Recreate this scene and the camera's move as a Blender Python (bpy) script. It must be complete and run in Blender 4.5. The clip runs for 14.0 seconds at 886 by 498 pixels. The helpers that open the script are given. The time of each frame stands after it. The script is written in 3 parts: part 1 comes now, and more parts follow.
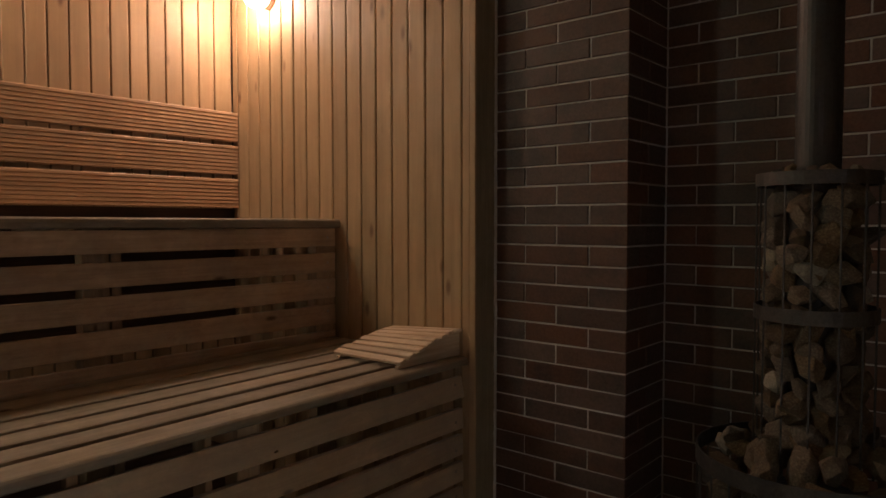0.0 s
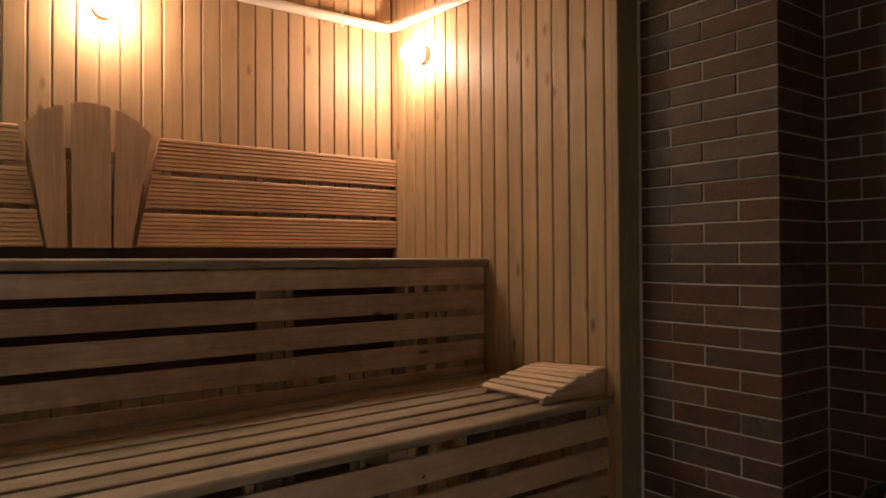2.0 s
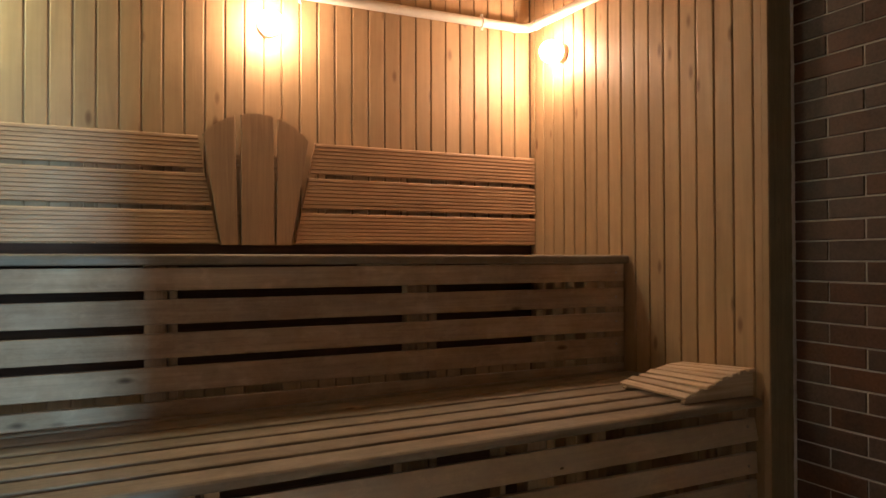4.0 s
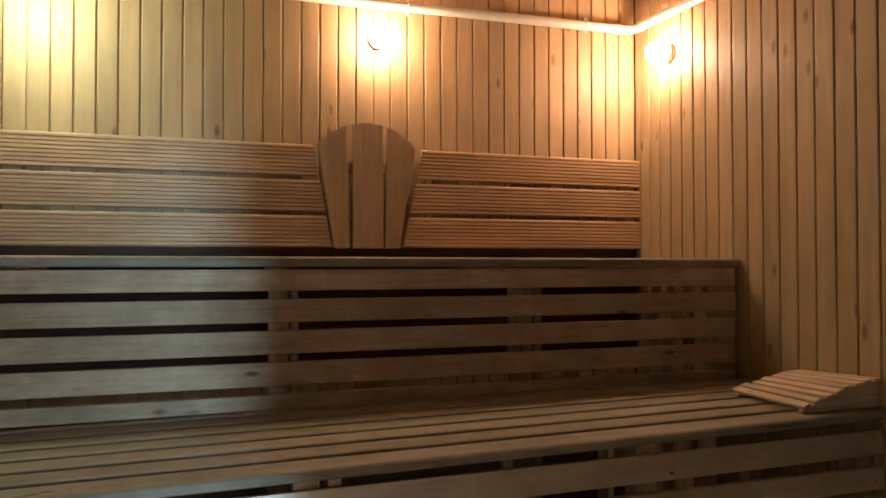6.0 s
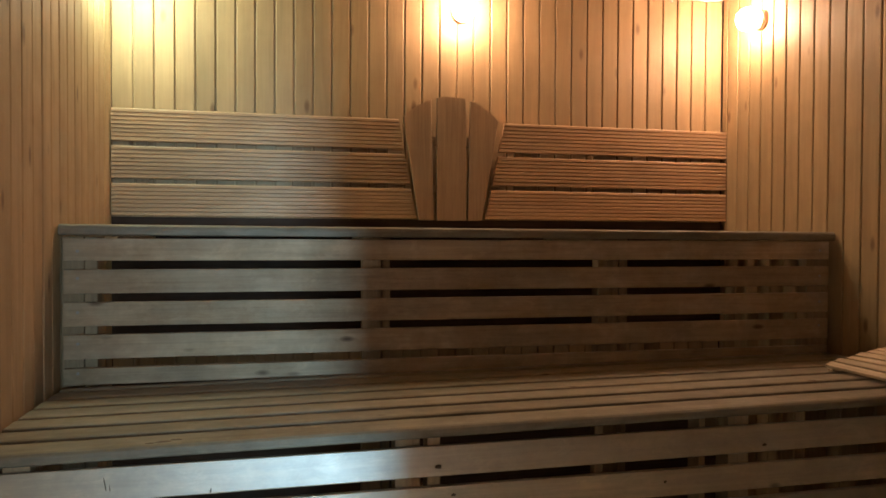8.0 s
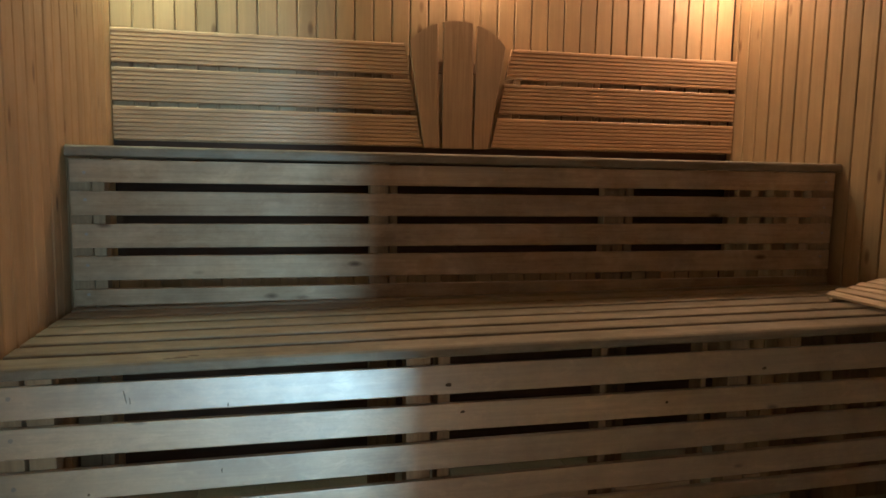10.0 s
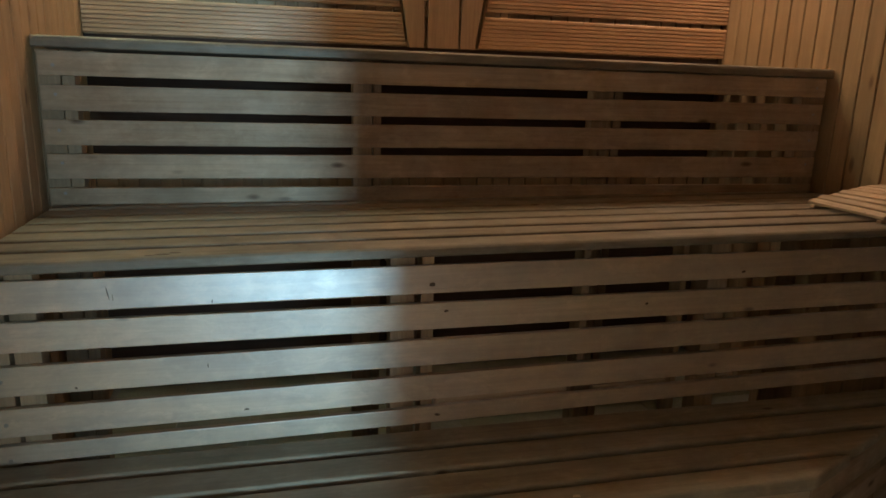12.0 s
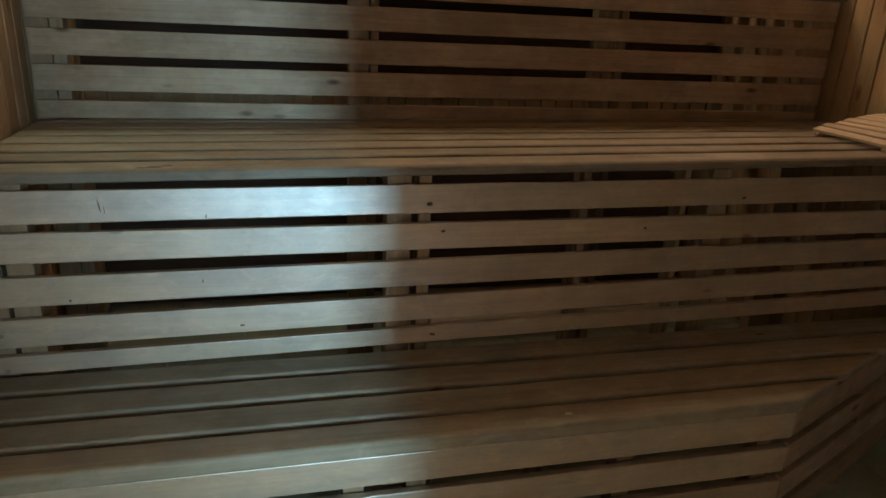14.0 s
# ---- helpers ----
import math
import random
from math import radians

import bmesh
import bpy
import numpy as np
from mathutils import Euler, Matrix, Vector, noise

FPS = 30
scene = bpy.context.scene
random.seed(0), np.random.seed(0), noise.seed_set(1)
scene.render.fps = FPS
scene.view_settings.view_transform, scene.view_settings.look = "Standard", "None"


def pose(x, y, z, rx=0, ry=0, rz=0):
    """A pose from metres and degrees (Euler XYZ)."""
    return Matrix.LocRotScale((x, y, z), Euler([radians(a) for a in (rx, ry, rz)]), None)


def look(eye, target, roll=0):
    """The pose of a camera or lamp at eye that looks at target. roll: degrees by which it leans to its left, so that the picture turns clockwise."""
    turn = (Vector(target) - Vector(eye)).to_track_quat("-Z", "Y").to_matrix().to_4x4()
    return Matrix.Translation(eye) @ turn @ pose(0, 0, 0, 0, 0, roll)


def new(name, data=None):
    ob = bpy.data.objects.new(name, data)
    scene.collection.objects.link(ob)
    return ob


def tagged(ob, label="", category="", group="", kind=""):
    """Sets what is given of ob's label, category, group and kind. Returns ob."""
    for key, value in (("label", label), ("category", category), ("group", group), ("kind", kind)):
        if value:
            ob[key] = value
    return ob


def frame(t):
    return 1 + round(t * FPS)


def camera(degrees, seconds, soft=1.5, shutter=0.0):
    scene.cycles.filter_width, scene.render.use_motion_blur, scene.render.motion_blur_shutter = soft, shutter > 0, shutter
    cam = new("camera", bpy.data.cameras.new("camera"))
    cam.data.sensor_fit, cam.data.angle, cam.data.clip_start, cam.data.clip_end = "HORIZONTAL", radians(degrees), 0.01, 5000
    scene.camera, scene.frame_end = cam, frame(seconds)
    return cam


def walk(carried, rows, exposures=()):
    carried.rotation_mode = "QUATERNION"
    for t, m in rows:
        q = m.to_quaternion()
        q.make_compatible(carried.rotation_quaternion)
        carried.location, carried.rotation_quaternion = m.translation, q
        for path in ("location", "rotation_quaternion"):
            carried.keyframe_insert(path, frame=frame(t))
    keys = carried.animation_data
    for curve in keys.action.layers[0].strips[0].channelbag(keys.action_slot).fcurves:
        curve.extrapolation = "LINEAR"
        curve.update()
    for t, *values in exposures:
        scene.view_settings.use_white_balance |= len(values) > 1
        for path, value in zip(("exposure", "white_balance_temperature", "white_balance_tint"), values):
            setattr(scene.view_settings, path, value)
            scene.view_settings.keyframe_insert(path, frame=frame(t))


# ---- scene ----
cam = camera(65.7, 14.0, 1.5, 0.3)
PATH = [
    (0, (-0.485, -2.258, 1.541), (1.044, -0.971, 1.462), -0.0),
    (0.5, (-0.497, -2.283, 1.548), (0.968, -0.923, 1.493), -0.1),
    (1, (-0.516, -2.308, 1.553), (0.876, -0.872, 1.525), 0.1),
    (1.5, (-0.52, -2.341, 1.555), (0.784, -0.824, 1.556), 0.0),
    (2, (-0.519, -2.368, 1.553), (0.677, -0.765, 1.58), -0.3),
    (2.5, (-0.523, -2.387, 1.546), (0.575, -0.715, 1.584), -0.3),
    (3, (-0.529, -2.403, 1.551), (0.473, -0.672, 1.579), -0.2),
    (5.5, (-0.609, -2.458, 1.541), (0.059, -0.573, 1.578), -0.1),
    (6, (-0.615, -2.471, 1.543), (-0.024, -0.56, 1.578), 0.0),
    (6.5, (-0.633, -2.485, 1.541), (-0.117, -0.553, 1.571), 0.2),
    (7, (-0.663, -2.493, 1.53), (-0.207, -0.546, 1.553), 0.3),
    (7.5, (-0.686, -2.499, 1.527), (-0.25, -0.547, 1.523), 0.4),
    (8, (-0.711, -2.502, 1.528), (-0.302, -0.544, 1.49), 0.3),
    (10.5, (-0.757, -2.496, 1.486), (-0.329, -0.564, 1.196), 1.1),
    (11, (-0.758, -2.486, 1.48), (-0.32, -0.567, 1.122), 1.1),
    (11.5, (-0.753, -2.489, 1.469), (-0.308, -0.584, 1.054), 1.2),
    (12, (-0.755, -2.485, 1.46), (-0.291, -0.599, 0.983), 1.8),
    (12.5, (-0.751, -2.483, 1.452), (-0.27, -0.617, 0.917), 2.4),
    (13, (-0.755, -2.473, 1.44), (-0.259, -0.628, 0.85), 2.7),
    (13.5, (-0.753, -2.47, 1.424), (-0.263, -0.635, 0.798), 2.8),
    (14, (-0.758, -2.469, 1.423), (-0.284, -0.644, 0.755), 3.0),
]

# ---------------------------------------------------------------- light and exposure
EXPOSURES = [(0.0, -0.38, 5500, 13), (0.5, -0.04, 5600, 14), (1.0, 0.0, 5680, 14), (1.5, 0.04, 5750, 14), (3.0, -0.05, 5950, 14), (5.5, -0.08, 6200, 12),
             (8.0, -0.12, 6250, 11), (10.5, -0.1, 6000, 8), (12.5, -0.16, 5850, 7), (14.0, -0.16, 5850, 6)]
walk(cam, [(t, look(eye, target, roll)) for t, eye, target, roll in PATH], EXPOSURES)

world = bpy.data.worlds.new("world")
world.use_nodes = True
world.node_tree.nodes["Background"].inputs[0].default_value = (0.5, 0.6, 0.75, 1)
world.node_tree.nodes["Background"].inputs[1].default_value = 0.02
scene.world = world

BULB_WARM, BULB_PALE = (1.0, 0.635, 0.385), (0.85, 1.0, 0.68)
BULB_POWER = 268.0
DAYLIGHT, FILL = 232.0, 325.0

# room: x along the benches, y towards the back wall
XL, XR, YB, YF, H = -1.5, 1.5, 0.80, -3.05, 3.0
XPIER, YPIER, XNICHE = 1.61, -1.279, 1.919
TOP, MID, STEP = 1.55, 1.025, 0.50          # bench heights
YMID, YSTEP = -0.752, -1.172                # faces of the middle and low risers

# unseen area lamp, sized and placed to give the cool daylight beam
beam_light = bpy.data.lights.new("daylight", "AREA")
beam_light.shape, beam_light.size, beam_light.size_y = "RECTANGLE", 0.24, 0.9
beam_light.energy, beam_light.color = DAYLIGHT, (0.48, 0.82, 1.0)
# unseen fill lamp added in the anteroom to lift the dark parts
fill_light = bpy.data.lights.new("fill_light", "AREA")
fill_light.size, fill_light.energy, fill_light.color = 0.9, FILL, (1.0, 0.97, 0.9)
fill_lamp = new("hall_ceiling_light", fill_light)
fill_lamp.matrix_world = pose(0.45, -4.1, 3.36)
lamp = new("daylight_window", beam_light)
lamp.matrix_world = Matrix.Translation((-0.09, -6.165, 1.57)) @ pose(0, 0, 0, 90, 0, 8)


# ---------------------------------------------------------------- materials
def nodes_of(name, rough=0.6, metal=0.0):
    m = bpy.data.materials.new(name)
    m.use_nodes = True
    n, l = m.node_tree.nodes, m.node_tree.links
    b = n["Principled BSDF"]
    b.inputs["Roughness"].default_value, b.inputs["Metallic"].default_value = rough, metal
    return m, n, l, b


def mix(n, l, kind, fac, a, b):
    x = n.new("ShaderNodeMix")
    x.data_type, x.blend_type = "RGBA", kind
    for i, v in ((0, fac), (6, a), (7, b)):
        if isinstance(v, (int, float)):
            x.inputs[i].default_value = v
        elif isinstance(v, tuple):
            x.inputs[i].default_value = (*v, 1)
        else:
            l.new(v, x.inputs[i])
    return x.outputs[2]


def ramp(n, l, src, stops):
    r = n.new("ShaderNodeValToRGB")
    while len(r.color_ramp.elements) < len(stops):
        r.color_ramp.elements.new(0.5)
    for e, (p, c) in zip(r.color_ramp.elements, stops):
        e.position, e.color = p, (*c, 1) if isinstance(c, tuple) else (c, c, c, 1)
    l.new(src, r.inputs[0])
    return r.outputs[0]


def noise_tex(n, l, vec, scale, detail=4, rough=0.55, dist=0.0):
    t = n.new("ShaderNodeTexNoise")
    t.inputs["Scale"].default_value, t.inputs["Detail"].default_value = scale, detail
    t.inputs["Roughness"].default_value, t.inputs["Distortion"].default_value = rough, dist
    l.new(vec, t.inputs["Vector"])
    return t.outputs["Fac"]


def shifted(n, l, scale, spread=37.0):
    """Object coordinates, moved at random from piece to piece, then stretched."""
    co, info = n.new("ShaderNodeTexCoord"), n.new("ShaderNodeObjectInfo")
    add, mul, mp = n.new("ShaderNodeVectorMath"), n.new("ShaderNodeMath"), n.new("ShaderNodeMapping")
    mul.operation = "MULTIPLY"
    mul.inputs[1].default_value = spread
    l.new(info.outputs["Random"], mul.inputs[0])
    l.new(co.outputs["Object"], add.inputs[0])
    l.new(mul.outputs[0], add.inputs[1])
    mp.inputs["Scale"].default_value = scale
    l.new(add.outputs[0], mp.inputs["Vector"])
    return mp.outputs[0], info.outputs["Random"], add.outputs[0]


def wood(name, light, dark, knot=(0.09, 0.045, 0.02), rough=0.5, vary=0.22, grime=0.25, knots=0.05, bump=0.12, grey=(0.3, 0.27, 0.23), greying=0.0, gloss=0.5, polish=0.0):
    """Boards whose grain runs along their own x."""
    m, n, l, b = nodes_of(name, rough)
    vec, rnd, plain = shifted(n, l, (1.3, 34, 34))
    fine = noise_tex(n, l, vec, 2.2, 6, 0.65, 0.6)
    vec2, _, _ = shifted(n, l, (0.9, 9, 9))
    broad = noise_tex(n, l, vec2, 1.6, 3, 0.5, 1.2)
    col = ramp(n, l, fine, [(0.30, dark), (0.62, light)])
    col = mix(n, l, "MULTIPLY", 0.55, col, ramp(n, l, broad, [(0.3, 0.62), (0.7, 1.0)]))
    if greying:
        vg, _, _ = shifted(n, l, (1.6, 6, 6))
        col = mix(n, l, "MIX", ramp(n, l, noise_tex(n, l, vg, 1.7, 4, 0.6), [(0.4, 0.0), (0.68, greying)]), col, grey)
        vp, _, _ = shifted(n, l, (7, 16, 16))
        rub = ramp(n, l, noise_tex(n, l, vp, 1.4, 5, 0.7, 0.8), [(0.52, 0.0), (0.66, greying)])
        col = mix(n, l, "MIX", rub, col, (light[0] * 1.35, light[1] * 1.38, light[2] * 1.45))
    vk, _, _ = shifted(n, l, (3.6, 9, 9))
    vor = n.new("ShaderNodeTexVoronoi")
    vor.inputs["Scale"].default_value = 1.0
    l.new(vk, vor.inputs["Vector"])
    col = mix(n, l, "MIX", ramp(n, l, vor.outputs["Distance"], [(knots * 0.6, 0.85), (knots * 1.7, 0.0)]), col, knot)
    vd, _, _ = shifted(n, l, (5, 5, 5))
    stain = noise_tex(n, l, vd, 1.0, 5, 0.7)
    col = mix(n, l, "MULTIPLY", grime, col, ramp(n, l, stain, [(0.35, (0.55, 0.48, 0.42)), (0.6, (1.0, 1.0, 1.0))]))
    hsv = n.new("ShaderNodeHueSaturation")
    mr = n.new("ShaderNodeMapRange")
    mr.inputs["To Min"].default_value, mr.inputs["To Max"].default_value = 1 - vary, 1 + vary * 0.6
    l.new(rnd, mr.inputs["Value"])
    l.new(mr.outputs[0], hsv.inputs["Value"])
    l.new(col, hsv.inputs["Color"])
    l.new(hsv.outputs[0], b.inputs["Base Color"])
    b.inputs["Specular IOR Level"].default_value = gloss
    b.inputs["Coat Weight"].default_value, b.inputs["Coat Roughness"].default_value = polish, 0.45
    b.inputs["Coat IOR"].default_value = 1.9
    l.new(ramp(n, l, stain, [(0.3, min(1.0, rough + 0.12)), (0.7, rough - 0.08)]), b.inputs["Roughness"])
    bp = n.new("ShaderNodeBump")
    bp.inputs["Strength"].default_value, bp.inputs["Distance"].default_value = bump, 0.002
    l.new(fine, bp.inputs["Height"])
    if polish:
        # hollows and raised grain that break up the sheen
        vw, _, _ = shifted(n, l, (7, 11, 11))
        wave = n.new("ShaderNodeBump")
        wave.inputs["Strength"].default_value, wave.inputs["Distance"].default_value = 0.35, 0.0035
        l.new(noise_tex(n, l, vw, 1.8, 3, 0.55), wave.inputs["Height"])
        l.new(wave.outputs[0], bp.inputs["Normal"])
        l.new(bp.outputs[0], b.inputs["Coat Normal"])
    l.new(bp.outputs[0], b.inputs["Normal"])
    return m


def mineral(name, stops, scale=9.0, rough=0.6, bump=0.3, dist=0.003, speck=0.35, per_piece=0.35, metal=0.0, tint=(0.75, 1.45)):
    m, n, l, b = nodes_of(name, rough, metal)
    vec, rnd, plain = shifted(n, l, (1, 1, 1))
    big, small = noise_tex(n, l, vec, scale, 5, 0.6), noise_tex(n, l, vec, scale * 14, 4, 0.7)
    col = ramp(n, l, big, stops)
    col = mix(n, l, "MULTIPLY", speck, col, ramp(n, l, small, [(0.3, 0.45), (0.65, 1.0)]))
    hsv, mr, mh = n.new("ShaderNodeHueSaturation"), n.new("ShaderNodeMapRange"), n.new("ShaderNodeMapRange")
    mr.inputs["To Min"].default_value, mr.inputs["To Max"].default_value = 1 - per_piece, 1 + per_piece
    mh.inputs["To Min"].default_value, mh.inputs["To Max"].default_value = tint
    l.new(rnd, mr.inputs["Value"])
    scr = n.new("ShaderNodeMath")
    scr.operation = "FRACT"
    sm = n.new("ShaderNodeMath")
    sm.operation = "MULTIPLY"
    sm.inputs[1].default_value = 7.31
    l.new(rnd, sm.inputs[0])
    l.new(sm.outputs[0], scr.inputs[0])
    l.new(scr.outputs[0], mh.inputs["Value"])
    l.new(mr.outputs[0], hsv.inputs["Value"])
    l.new(mh.outputs[0], hsv.inputs["Saturation"])
    l.new(col, hsv.inputs["Color"])
    l.new(hsv.outputs[0], b.inputs["Base Color"])
    l.new(ramp(n, l, small, [(0.3, min(1.0, rough + 0.15)), (0.7, max(0.1, rough - 0.12))]), b.inputs["Roughness"])
    bp = n.new("ShaderNodeBump")
    bp.inputs["Strength"].default_value, bp.inputs["Distance"].default_value = bump, dist
    l.new(small, bp.inputs["Height"])
    l.new(bp.outputs[0], b.inputs["Normal"])
    return m


PINE = wood("pine_lining", (0.455, 0.305, 0.165), (0.405, 0.266, 0.138), knot=(0.15, 0.075, 0.035), rough=0.54, vary=0.14, grime=0.2, knots=0.085, bump=0.06, gloss=0.4)
# Near-black tone; also holds the shade seen between the bench slats.
BACKING = wood("shade_dark_backing", (0.11, 0.06, 0.04), (0.065, 0.036, 0.025), rough=0.85)
BENCH = wood("bench_wood", (0.50, 0.35, 0.218), (0.385, 0.262, 0.161), rough=0.62, gloss=0.35, vary=0.16, grime=0.55, knots=0.07, greying=0.24)
WORN = wood("worn_bench_wood", (0.54, 0.385, 0.23), (0.44, 0.305, 0.178), rough=0.42, gloss=1.0, polish=1.0, vary=0.12, grime=0.55, knots=0.05, greying=0.32, bump=0.05)
# Deck tone darkened to stand in for weaker light on the bench tops.
DECK = wood("dimmed_deck_wood", (0.268, 0.215, 0.147), (0.203, 0.16, 0.107), rough=0.6, vary=0.15, grime=0.45, knots=0.05, greying=0.3, bump=0.05)
# Lighter copy of DECK; the step's different light is put into its tone.
TREAD = wood("light_tuned_step_wood", (0.36, 0.29, 0.19), (0.275, 0.215, 0.137), rough=0.68, vary=0.12, grime=0.45, knots=0.05, greying=0.34, bump=0.05)
LARCH = wood("larch_decking", (0.58, 0.375, 0.215), (0.44, 0.272, 0.15), rough=0.5, vary=0.12, grime=0.25, knots=0.03)
FAN = wood("alder_board", (0.41, 0.26, 0.15), (0.31, 0.19, 0.105), rough=0.5, vary=0.06, grime=0.2, knots=0.0)
LIME = wood("limewood", (0.63, 0.48, 0.33), (0.45, 0.33, 0.205), rough=0.6, vary=0.14, grime=0.3, knots=0.02)
POST = wood("rough_timber", (0.40, 0.275, 0.16), (0.28, 0.19, 0.108), rough=0.65, vary=0.15, grime=0.4)
# Darker than the wall's pine: the end face's shade is in this colour.
SHADED_TRIM = wood("shaded_trim_board", (0.27, 0.215, 0.125), (0.20, 0.155, 0.09), rough=0.5, grime=0.35)
BRICK = mineral("clinker_tile", [(0.30, (0.060, 0.034, 0.026)), (0.52, (0.098, 0.050, 0.034)), (0.74, (0.077, 0.049, 0.039))], 7.0, 0.6, 0.35, 0.002, 0.5, 0.22, tint=(0.75, 1.3))
MORTAR = mineral("mortar", [(0.3, (0.40, 0.385, 0.37)), (0.7, (0.52, 0.495, 0.47))], 12.0, 0.9, 0.5, 0.002, 0.3, 0.0)
STONE = mineral("stove_stone", [(0.28, (0.06, 0.042, 0.028)), (0.5, (0.105, 0.077, 0.05)), (0.72, (0.2, 0.17, 0.115))], 11.0, 0.75, 0.6, 0.006, 0.3, 0.55)
PALE_STONE = mineral("pale_stove_stone", [(0.28, (0.17, 0.15, 0.11)), (0.6, (0.33, 0.30, 0.23))], 11.0, 0.75, 0.5, 0.005, 0.35, 0.3)
STEEL = mineral("burnt_steel", [(0.3, (0.05, 0.047, 0.047)), (0.7, (0.10, 0.095, 0.09))], 10.0, 0.55, 0.2, 0.001, 0.3, 0.1, metal=0.8)
FLUE = mineral("black_flue_steel", [(0.3, (0.018, 0.016, 0.015)), (0.7, (0.04, 0.037, 0.035))], 8.0, 0.5, 0.25, 0.001, 0.4, 0.0, metal=0.2)
TILE = mineral("floor_tile", [(0.3, (0.31, 0.31, 0.23)), (0.7, (0.41, 0.41, 0.31))], 5.0, 0.4, 0.15, 0.001, 0.25, 0.06)
PLASTER = mineral("plaster", [(0.3, (0.62, 0.60, 0.56)), (0.7, (0.70, 0.68, 0.64))], 3.0, 0.9, 0.2, 0.002, 0.1, 0.0)
PIPE = mineral("white_pipe", [(0.3, (0.62, 0.58, 0.52)), (0.7, (0.72, 0.68, 0.62))], 8.0, 0.35, 0.1, 0.001, 0.12, 0.0)
SCREW, _n, _l, _b = nodes_of("zinc_screw", 0.35, 0.9)
_b.inputs["Base Color"].default_value = (0.34, 0.31, 0.28, 1)
CERAMIC, _n, _l, _b = nodes_of("brown_ceramic", 0.3)
_b.inputs["Base Color"].default_value = (0.42, 0.25, 0.17, 1)


def glow(name, colour, strength):
    m, n, l, b = nodes_of(name, 0.3)
    b.inputs["Base Color"].default_value = (0.9, 0.85, 0.75, 1)
    b.inputs["Emission Color"].default_value = (*colour, 1)
    b.inputs["Emission Strength"].default_value = strength
    return m


GLOBE_WARM, GLOBE_MID = glow("lit_opal_glass_warm", BULB_WARM, BULB_POWER), glow("lit_opal_glass", BULB_WARM, BULB_POWER * 0.8)
GLOBE_PALE = glow("lit_opal_glass_pale", BULB_PALE, BULB_POWER * 0.80)


# ---------------------------------------------------------------- building blocks
MESHES = {}


def finish(bm, name, material, smooth=False):
    bmesh.ops.recalc_face_normals(bm, faces=bm.faces)
    me = bpy.data.meshes.new(name)
    bm.to_mesh(me)
    bm.free()
    me.materials.append(material)
    if smooth:
        for p in me.polygons:
            p.use_smooth = True
    return me


def part(name, bm, material, parent=None, label="", m=None, smooth=False):
    """One mesh object under a thing or under a part; bm may also be a mesh that pieces share."""
    me = bm if isinstance(bm, bpy.types.Mesh) else finish(bm, name, material, smooth)
    ob = new(name, me)
    ob.parent = parent
    if m is not None:
        ob.matrix_basis = m
    return tagged(ob, label)


def thing(name, label, category, group="", kind="", at=(0, 0, 0)):
    ob = new(name)
    ob.location = at
    ob.empty_display_size = 0.1
    return tagged(ob, label, category, group, kind)


def box_bm(lx, ly, lz, bevel=0.0, segments=1, at=(0, 0, 0)):
    bm = bmesh.new()
    bmesh.ops.create_cube(bm, size=1.0)
    bmesh.ops.scale(bm, vec=(lx, ly, lz), verts=bm.verts)
    if bevel:
        bmesh.ops.bevel(bm, geom=bm.edges[:], offset=bevel, segments=segments, affect="EDGES", profile=0.5)
    bmesh.ops.translate(bm, vec=at, verts=bm.verts)
    return bm


def box(name, x0, x1, y0, y1, z0, z1, material, parent=None, bevel=0.0, label=""):
    """An axis-aligned box as one object, with its origin at its middle."""
    c = ((x0 + x1) / 2, (y0 + y1) / 2, (z0 + z1) / 2)
    ob = part(name, box_bm(x1 - x0, y1 - y0, z1 - z0, bevel), material, parent, label)
    ob.location = c
    return ob


def board_mesh(length, width, thick, material, bevel=0.003, segments=2):
    """A board along its own x, shared by all boards of that size."""
    key = (round(length, 4), round(width, 4), round(thick, 4), material.name, bevel)
    if key not in MESHES:
        MESHES[key] = finish(box_bm(length, width, thick, bevel, segments), "board", material)
    return MESHES[key]


def along_x(name, x0, x1, y, z, width, thick, material, parent, upright=False, bevel=0.003, label="", tilt=0.0):
    """A board along x; flat (width along y) or upright (width along z)."""
    me = board_mesh(x1 - x0, width, thick, material, bevel)
    return part(name, me, material, parent, label, pose((x0 + x1) / 2, y, z, (90 if upright else 0) + tilt))


def upright(name, x, y, z0, z1, wx, wy, material, parent, bevel=0.003, label=""):
    """A post along z."""
    me = board_mesh(z1 - z0, wy, wx, material, bevel)
    return part(name, me, material, parent, label, pose(x, y, (z0 + z1) / 2, 0, 90, 0))


def extruded(profile, x0, x1, shear0=0.0, shear1=0.0):
    """A profile of (y, z) points drawn along x; the ends lean with z."""
    bm = bmesh.new()
    a = [bm.verts.new((x0 + shear0 * z, y, z)) for y, z in profile]
    b = [bm.verts.new((x1 + shear1 * z, y, z)) for y, z in profile]
    k = len(profile)
    for i in range(k):
        bm.faces.new((a[i], a[(i + 1) % k], b[(i + 1) % k], b[i]))
    bm.faces.new(a[::-1])
    bm.faces.new(b)
    return bm


def disc_bm(radius, depth, segments=16, r2=None):
    bm = bmesh.new()
    bmesh.ops.create_cone(bm, cap_ends=True, segments=segments, radius1=radius, radius2=radius if r2 is None else r2, depth=depth)
    return bm


